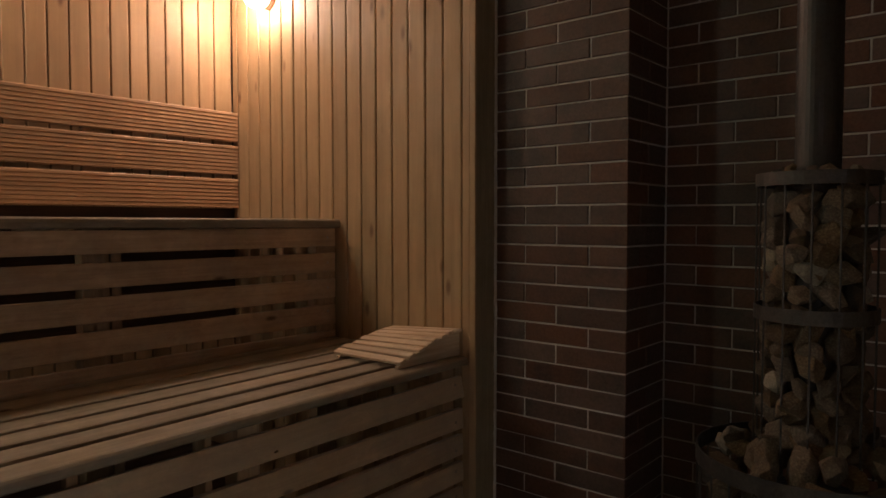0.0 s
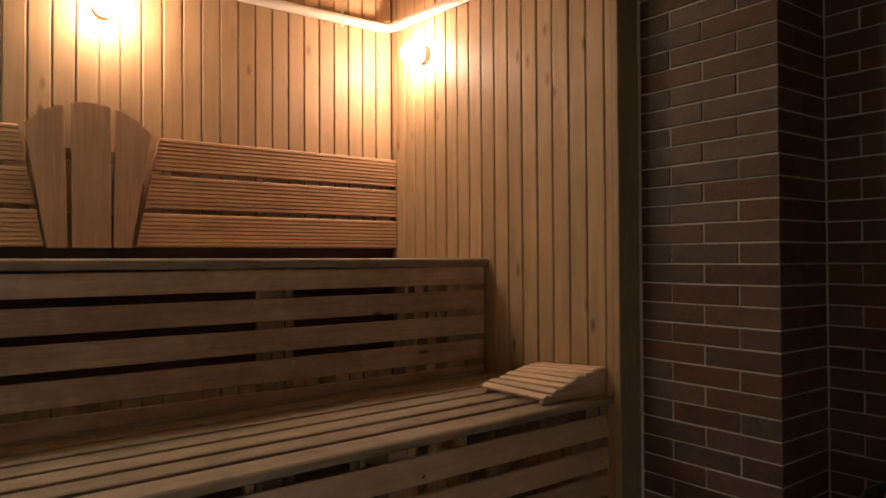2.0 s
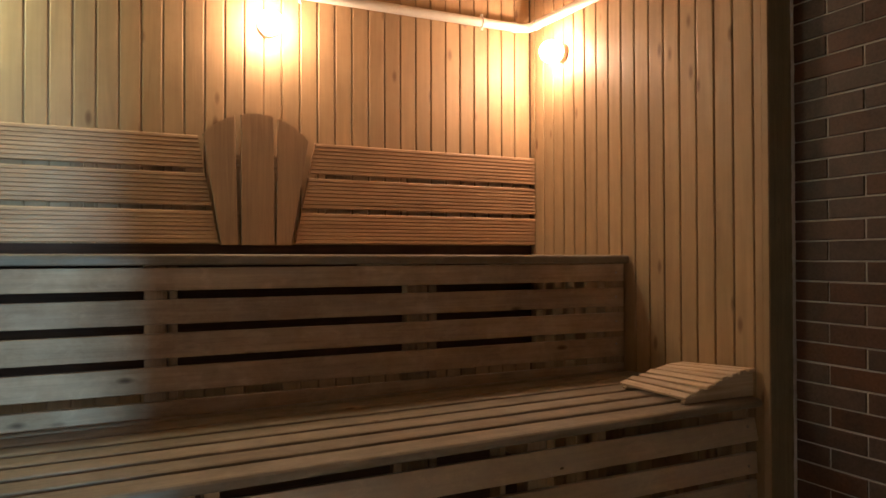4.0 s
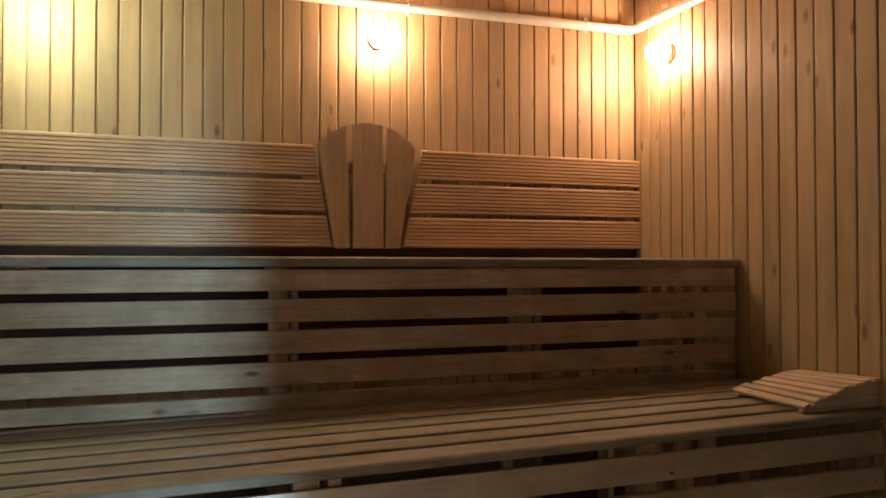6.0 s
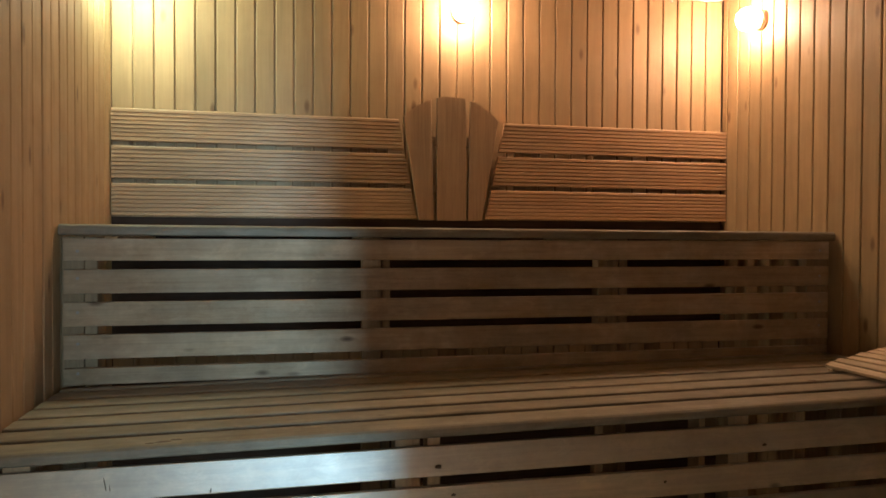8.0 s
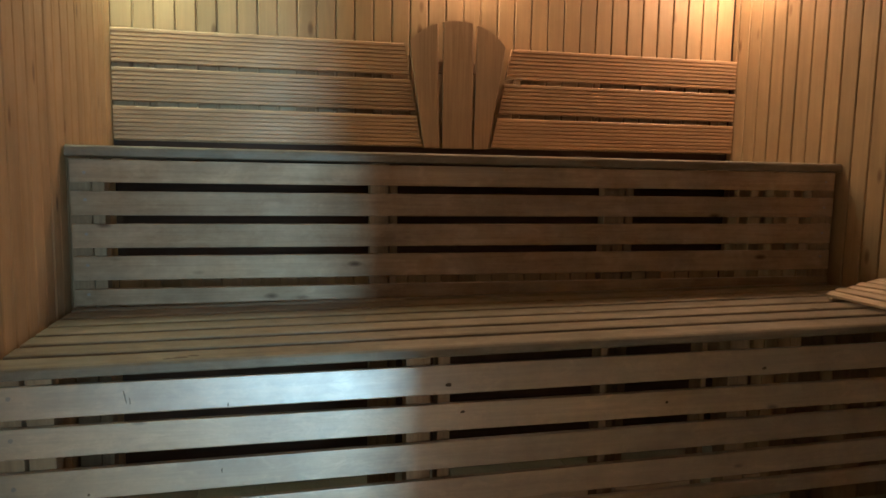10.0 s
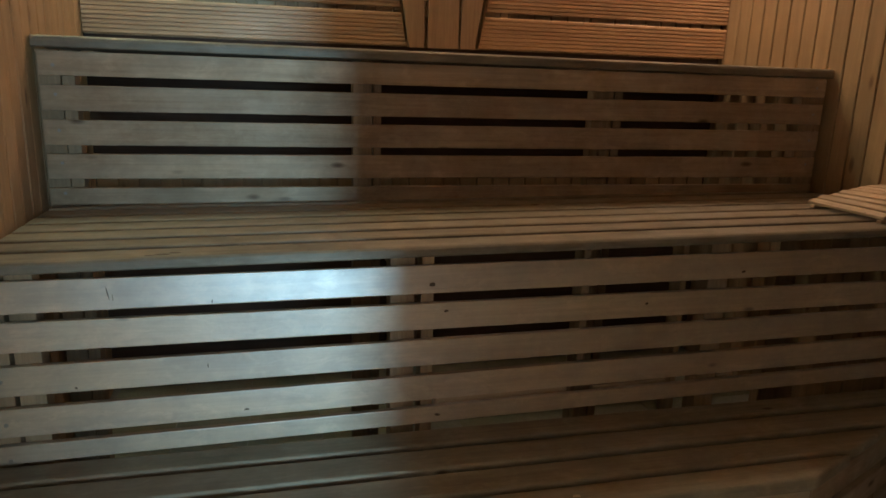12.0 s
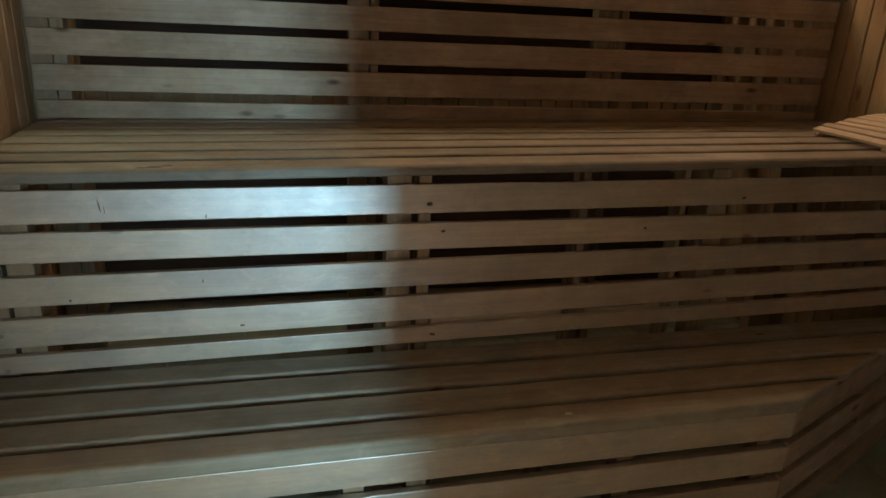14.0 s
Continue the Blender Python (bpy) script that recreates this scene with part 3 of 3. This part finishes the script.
def tube(points, radius, material, parent, name, label=""):
    cu = bpy.data.curves.new(name, "CURVE")
    cu.dimensions, cu.bevel_depth, cu.bevel_resolution, cu.use_fill_caps = "3D", radius, 5, True
    sp = cu.splines.new("POLY")
    sp.points.add(len(points) - 1)
    for p, c in zip(sp.points, points):
        p.co = (*c, 1)
    tmp = bpy.data.objects.new(name, cu)
    scene.collection.objects.link(tmp)
    me = bpy.data.meshes.new_from_object(tmp.evaluated_get(bpy.context.evaluated_depsgraph_get()))
    bpy.data.objects.remove(tmp)
    me.materials.clear()
    me.materials.append(material)
    for p in me.polygons:
        p.use_smooth = True
    return part(name, me, material, parent, label)


bend = [(1.39 + 0.055 * math.sin(a), 0.685 + 0.055 * math.cos(a), 2.782) for a in (0, 0.4, 0.8, 1.2, 1.57)]
tube([(-1.49, 0.740, 2.765)] + bend + [(1.445, -0.74, 2.72)], 0.024, PIPE, pipe, "pipe")
for a, b in (((1.34, 0.7405, 2.7815), (1.372, 0.740, 2.782)), ((1.445, 0.667, 2.781), (1.4447, 0.635, 2.780))):
    tube([a, b], 0.0275, PIPE, pipe, "elbow_socket", "thicker socket of the pipe elbow")
for x, z in ((1.162, 2.7805), (0.2, 2.7747), (-0.8, 2.769)):
    ring = [(x, 0.7403 + 0.0262 * math.cos(a), z + 0.0262 * math.sin(a)) for a in [k * math.pi / 9 for k in range(19)]]
    tube(ring, 0.0035, PIPE, pipe, "clip", "small steel pipe clip")
    for side in (-1, 1):
        tube([(x, 0.7403, z + side * 0.028), (x, 0.7403, z + side * 0.041)], 0.0075, PIPE, pipe, "clip_screw", "small clip screw")
    tube([(x, 0.766, z), (x, 0.799, z)], 0.006, PIPE, pipe, "clip_stem", "short steel stem into the wall")


# ---------------------------------------------------------------- stove with stones
SX, SY, RB, RC = 1.524, -1.848, 0.285, 0.143
stove = thing("sauna_stove", "dark steel cage stove filled with brown stones, with a flue pipe", "stove", at=(SX, SY, 0))


def band(name, radius, z0, z1, label, t=0.005, k=40):
    bm = bmesh.new()
    prof = [(radius, z0), (radius + t, z0), (radius + t, z1), (radius, z1)]
    loops = [[bm.verts.new((r * math.cos(2 * math.pi * i / k), r * math.sin(2 * math.pi * i / k), z)) for r, z in prof] for i in range(k)]
    for i in range(k):
        for j in range(4):
            bm.faces.new((loops[i][j], loops[(i + 1) % k][j], loops[(i + 1) % k][(j + 1) % 4], loops[i][(j + 1) % 4]))
    part(name, bm, STEEL, stove, label)


def tube_at(name, radius, z0, z1, material, label=""):
    bm = disc_bm(radius, z1 - z0, 32)
    part(name, bm, material, stove, label, pose(0, 0, (z0 + z1) / 2))


tube_at("flue_pipe", 0.055, 0.9, H, FLUE, "round black flue pipe")
tube_at("firebox", 0.17, 0.03, 0.80, STEEL, "cylindrical steel firebox")
tube_at("base_plate", 0.29, 0.0, 0.03, STEEL)
for z0, z1, r, label in ((1.634, 1.668, RC, "flat steel band at the rim"), (1.285, 1.322, RC, "flat steel band"), (0.885, 0.928, RB, "flat steel band round the lower cage"), (0.47, 0.51, RB, ""), (0.04, 0.08, RB, "")):
    band("band", r, z0, z1, label)
ROD = finish(disc_bm(0.0028, 1.0, 8), "rod", STEEL)
for i in range(14):
    a = 2 * math.pi * (i + 0.3) / 14
    part("rod", ROD, STEEL, stove, m=Matrix.Translation((RC * math.cos(a), RC * math.sin(a), 1.27)) @ Matrix.Diagonal((1, 1, 0.76, 1)))
for i in range(26):
    a = 2 * math.pi * i / 26
    part("rod", ROD, STEEL, stove, m=Matrix.Translation((RB * math.cos(a), RB * math.sin(a), 0.48)) @ Matrix.Diagonal((1, 1, 0.88, 1)))


def stone_mesh(seed, material):
    """A broken rock: the hull of a few scattered points, its arrises knocked off."""
    rnd, bm = random.Random(seed), bmesh.new()
    k = rnd.randint(13, 18)
    for i in range(k):
        h, a = 1 - 2 * (i + 0.5) / k, 2.4 * i + rnd.uniform(-0.5, 0.5)
        r = math.sqrt(1 - h * h)
        bm.verts.new(Vector((r * math.cos(a), r * math.sin(a), h)) * rnd.uniform(0.72, 1.0))
    bmesh.ops.convex_hull(bm, input=bm.verts[:])
    bmesh.ops.dissolve_limit(bm, angle_limit=0.30, verts=bm.verts[:], edges=bm.edges[:])
    bmesh.ops.bevel(bm, geom=bm.edges[:], offset=0.04, segments=1, affect="EDGES", profile=0.5)
    bmesh.ops.scale(bm, vec=(rnd.uniform(0.95, 1.4), rnd.uniform(0.65, 1.0), rnd.uniform(0.5, 0.85)), verts=bm.verts)
    return finish(bm, "stone", material)


STONES = [stone_mesh(s, STONE) for s in range(1, 17)] + [stone_mesh(s, PALE_STONE) for s in (21, 22)]
rs = random.Random(5)


def stone(x, y, z, size):
    part("stone", rs.choice(STONES), STONE, stove,
         m=Matrix.Translation((x, y, z)) @ Euler([rs.uniform(0, 6.28) for _ in range(3)]).to_matrix().to_4x4() @ Matrix.Diagonal((size, size, size, 1)))


z = 0.95
# dark cylinder added to give the shaded gaps between the stones
tube_at("filling", 0.075, 0.90, 1.63, FLUE, "added dark core for the shade between the stones")
while z < 1.615:
    a0, k = rs.uniform(0, 6.28), rs.choice((8, 8, 9))
    for i in range(k):
        a, r = a0 + 2 * math.pi * i / k + rs.uniform(-0.15, 0.15), rs.uniform(0.088, 0.102)
        stone(r * math.cos(a), r * math.sin(a), z + rs.uniform(-0.012, 0.012), rs.uniform(0.042, 0.064))
    z += rs.uniform(0.042, 0.052)
for r, k in ((0.08, 5), (0.1, 6)):
    for i in range(k):
        a = 2 * math.pi * i / k + rs.uniform(-0.3, 0.3)
        stone(r * math.cos(a), r * math.sin(a), 1.662 + rs.uniform(0, 0.010), rs.uniform(0.024, 0.034))
for r, k, zz in ((0.225, 11, 0.895), (0.165, 8, 0.92), (0.195, 7, 0.945)):
    for i in range(k):
        a = 2 * math.pi * i / k + rs.uniform(-0.2, 0.2)
        stone(r * math.cos(a), r * math.sin(a), zz + rs.uniform(-0.01, 0.015), rs.uniform(0.042, 0.065))
z = 0.12
while z < 0.90:
    k = rs.choice((12, 13))
    a0 = rs.uniform(0, 6.28)
    for i in range(k):
        a = a0 + 2 * math.pi * i / k + rs.uniform(-0.08, 0.08)
        stone(0.222 * math.cos(a), 0.222 * math.sin(a), z + rs.uniform(-0.015, 0.015), rs.uniform(0.045, 0.066))
    z += 0.088


# ---------------------------------------------------------------- boards, bricks and tiles of the shell
# the back wall's joints close up along the wall to fit the camera's view
NORTH_JOINTS = [-1.438 + 0.0885 * k - 0.000073 * k * k for k in range(34)]
# boards left out behind the slats; the dark backing paints in the shade
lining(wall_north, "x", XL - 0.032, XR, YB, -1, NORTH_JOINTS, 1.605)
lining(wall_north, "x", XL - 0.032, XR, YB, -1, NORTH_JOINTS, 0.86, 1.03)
lining(wall_east, "y", -0.722, YB, XR, -1, even_joints(-0.679, 0.0896))
lining(wall_west, "y", YF + 0.01, YB, XL, 1, even_joints(0.047, 0.0893))

COURSE, BRICK_L, JOINT, PROUD = 0.0700, 0.2565, 0.0062, 0.005
wall_pier = structure(box("wall_pier", XPIER + PROUD, XNICHE + 0.3, YPIER + PROUD, -0.749, 0, H, MORTAR), "brown clinker brick pier with pale thin joints", "wall")
wall_niche = structure(box("wall_niche", XNICHE + PROUD, XNICHE + 0.3, YF, YPIER + PROUD, 0, H, MORTAR), "dark brown clinker brick wall behind the stove", "wall")


def brick_verts(a, b, z0, z1, c=0.0022):
    """A tile face from a to b along the wall and z0 to z1: outline at the mortar, then a bevelled face proud of it."""
    out = [(a, z0, 0.004), (b, z0, 0.004), (b, z1, 0.004), (a, z1, 0.004)]
    mid = [(p, q, -PROUD + c) for p, q, _ in out]
    top = [(a + c, z0 + c, -PROUD), (b - c, z0 + c, -PROUD), (b - c, z1 - c, -PROUD), (a + c, z1 - c, -PROUD)]
    faces = [(8, 9, 10, 11)]
    for i in range(4):
        j = (i + 1) % 4
        faces += [(i, j, j + 4, i + 4), (i + 4, j + 4, j + 8, i + 8)]
    return out + mid + top, faces


def lay(wall, spans, turn, loose_if):
    """spans: (along 0, along 1, z 0, z 1) of each brick; turn: wall coordinates to the world."""
    stuff_v, stuff_f, inverse = [], [], wall.matrix_basis.inverted()
    for a, b, z0, z1 in spans:
        if loose_if(a, b, z0, z1):
            v, f = brick_verts(a, b, z0, z1)
            k = len(stuff_v)
            stuff_v += [tuple(inverse @ (turn @ Vector(p))) for p in v]
            stuff_f += [tuple(i + k for i in q) for q in f]
            continue
        w, h = b - a, z1 - z0
        key = ("brick", round(w, 3), round(h, 3))
        if key not in MESHES:
            v, f = brick_verts(-w / 2, w / 2, -h / 2, h / 2)
            me = bpy.data.meshes.new("brick")
            me.from_pydata(v, [], f)
            me.materials.append(BRICK)
            MESHES[key] = me
        jig = Matrix.Translation((random.uniform(-0.001, 0.001), random.uniform(-0.0007, 0.0007), random.uniform(-0.0009, 0.0009)))
        part("brick", MESHES[key], BRICK, wall, m=inverse @ turn @ Matrix.Translation(((a + b) / 2, (z0 + z1) / 2, 0)) @ jig)
    if stuff_v:
        me = bpy.data.meshes.new("brickwork")
        me.from_pydata(stuff_v, [], stuff_f)
        me.materials.append(BRICK)
        tagged(part("brickwork", me, BRICK, wall), kind="stuff")


def courses(a, b, even, odd):
    """Brick spans in all courses between a and b along a wall; even, odd: a joint of those courses."""
    out, k0 = [], -24
    for k in range(k0, 20):
        z0, z1 = 1.669 + COURSE * k + JOINT / 2, 1.669 + COURSE * (k + 1) - JOINT / 2
        if z1 < 0.02 or z0 > H - 0.02:
            continue
        j = even if k % 2 == 0 else odd
        j += BRICK_L * math.ceil((a - j) / BRICK_L)
        cuts = [a - JOINT / 2]
        while j < b - 0.015:
            if j > a + 0.015:
                cuts.append(j)
            j += BRICK_L
        cuts.append(b + JOINT / 2)
        out += [(p + JOINT / 2, q - JOINT / 2, max(z0, 0.005), min(z1, H - 0.005)) for p, q in zip(cuts, cuts[1:])]
    return out


# faces towards the room: along -y on the pier and the niche, along x on the pier's side
FACE_PIER = Matrix(((0, 0, 1, XPIER + PROUD), (-1, 0, 0, 0), (0, 1, 0, 0), (0, 0, 0, 1)))
FACE_NICHE = Matrix(((0, 0, 1, XNICHE + PROUD), (-1, 0, 0, 0), (0, 1, 0, 0), (0, 0, 0, 1)))
FACE_SIDE = Matrix(((1, 0, 0, 0), (0, 0, 1, YPIER + PROUD), (0, 1, 0, 0), (0, 0, 0, 1)))
lay(wall_pier, courses(0.757, -YPIER - 0.001, 0.883, 1.012), FACE_PIER, lambda a, b, z0, z1: z0 < 0.3 or z1 > 2.6)
lay(wall_pier, courses(XPIER + 0.001, XNICHE - 0.002, 1.709, 1.768), FACE_SIDE, lambda a, b, z0, z1: z0 < 0.3 or z1 > 2.6)
lay(wall_niche, courses(-YPIER + 0.004, -YF, 1.516, 1.390), FACE_NICHE, lambda a, b, z0, z1: z0 < 0.3 or z1 > 2.6 or b > 2.35)

TILE_MESH = finish(box_bm(0.297, 0.297, 0.012, 0.0015), "tile", TILE)
inv_floor = floor.matrix_basis.inverted()
for i in range(13):
    for j in range(14):
        x, y = XL + 0.15 + 0.3 * i, YB - 0.15 - 0.3 * j
        if x < 2.2 and y > YF:
            part("tile", TILE_MESH, TILE, floor, m=inv_floor @ Matrix.Translation((x, y, -0.006 + random.uniform(-0.0004, 0.0004))))
box("corridor_floor", XL - 0.3, 2.3, -6.25, YF - 0.12, -0.012, 0.0, TILE, floor)

# boards hang in wall coordinates
for wall in (wall_north, wall_east, wall_west):
    for child in wall.children:
        child.matrix_basis = wall.matrix_basis.inverted() @ child.matrix_basis
# the wall at the bench end stands a little out of square
wall_west.matrix_basis = Matrix.Translation((-0.004, 0, 0)) @ Matrix.Translation((XL, 0, 0)) @ Matrix.Rotation(math.radians(1.9), 4, "Z") @ Matrix.Translation((-XL, 0, 0)) @ wall_west.matrix_basis
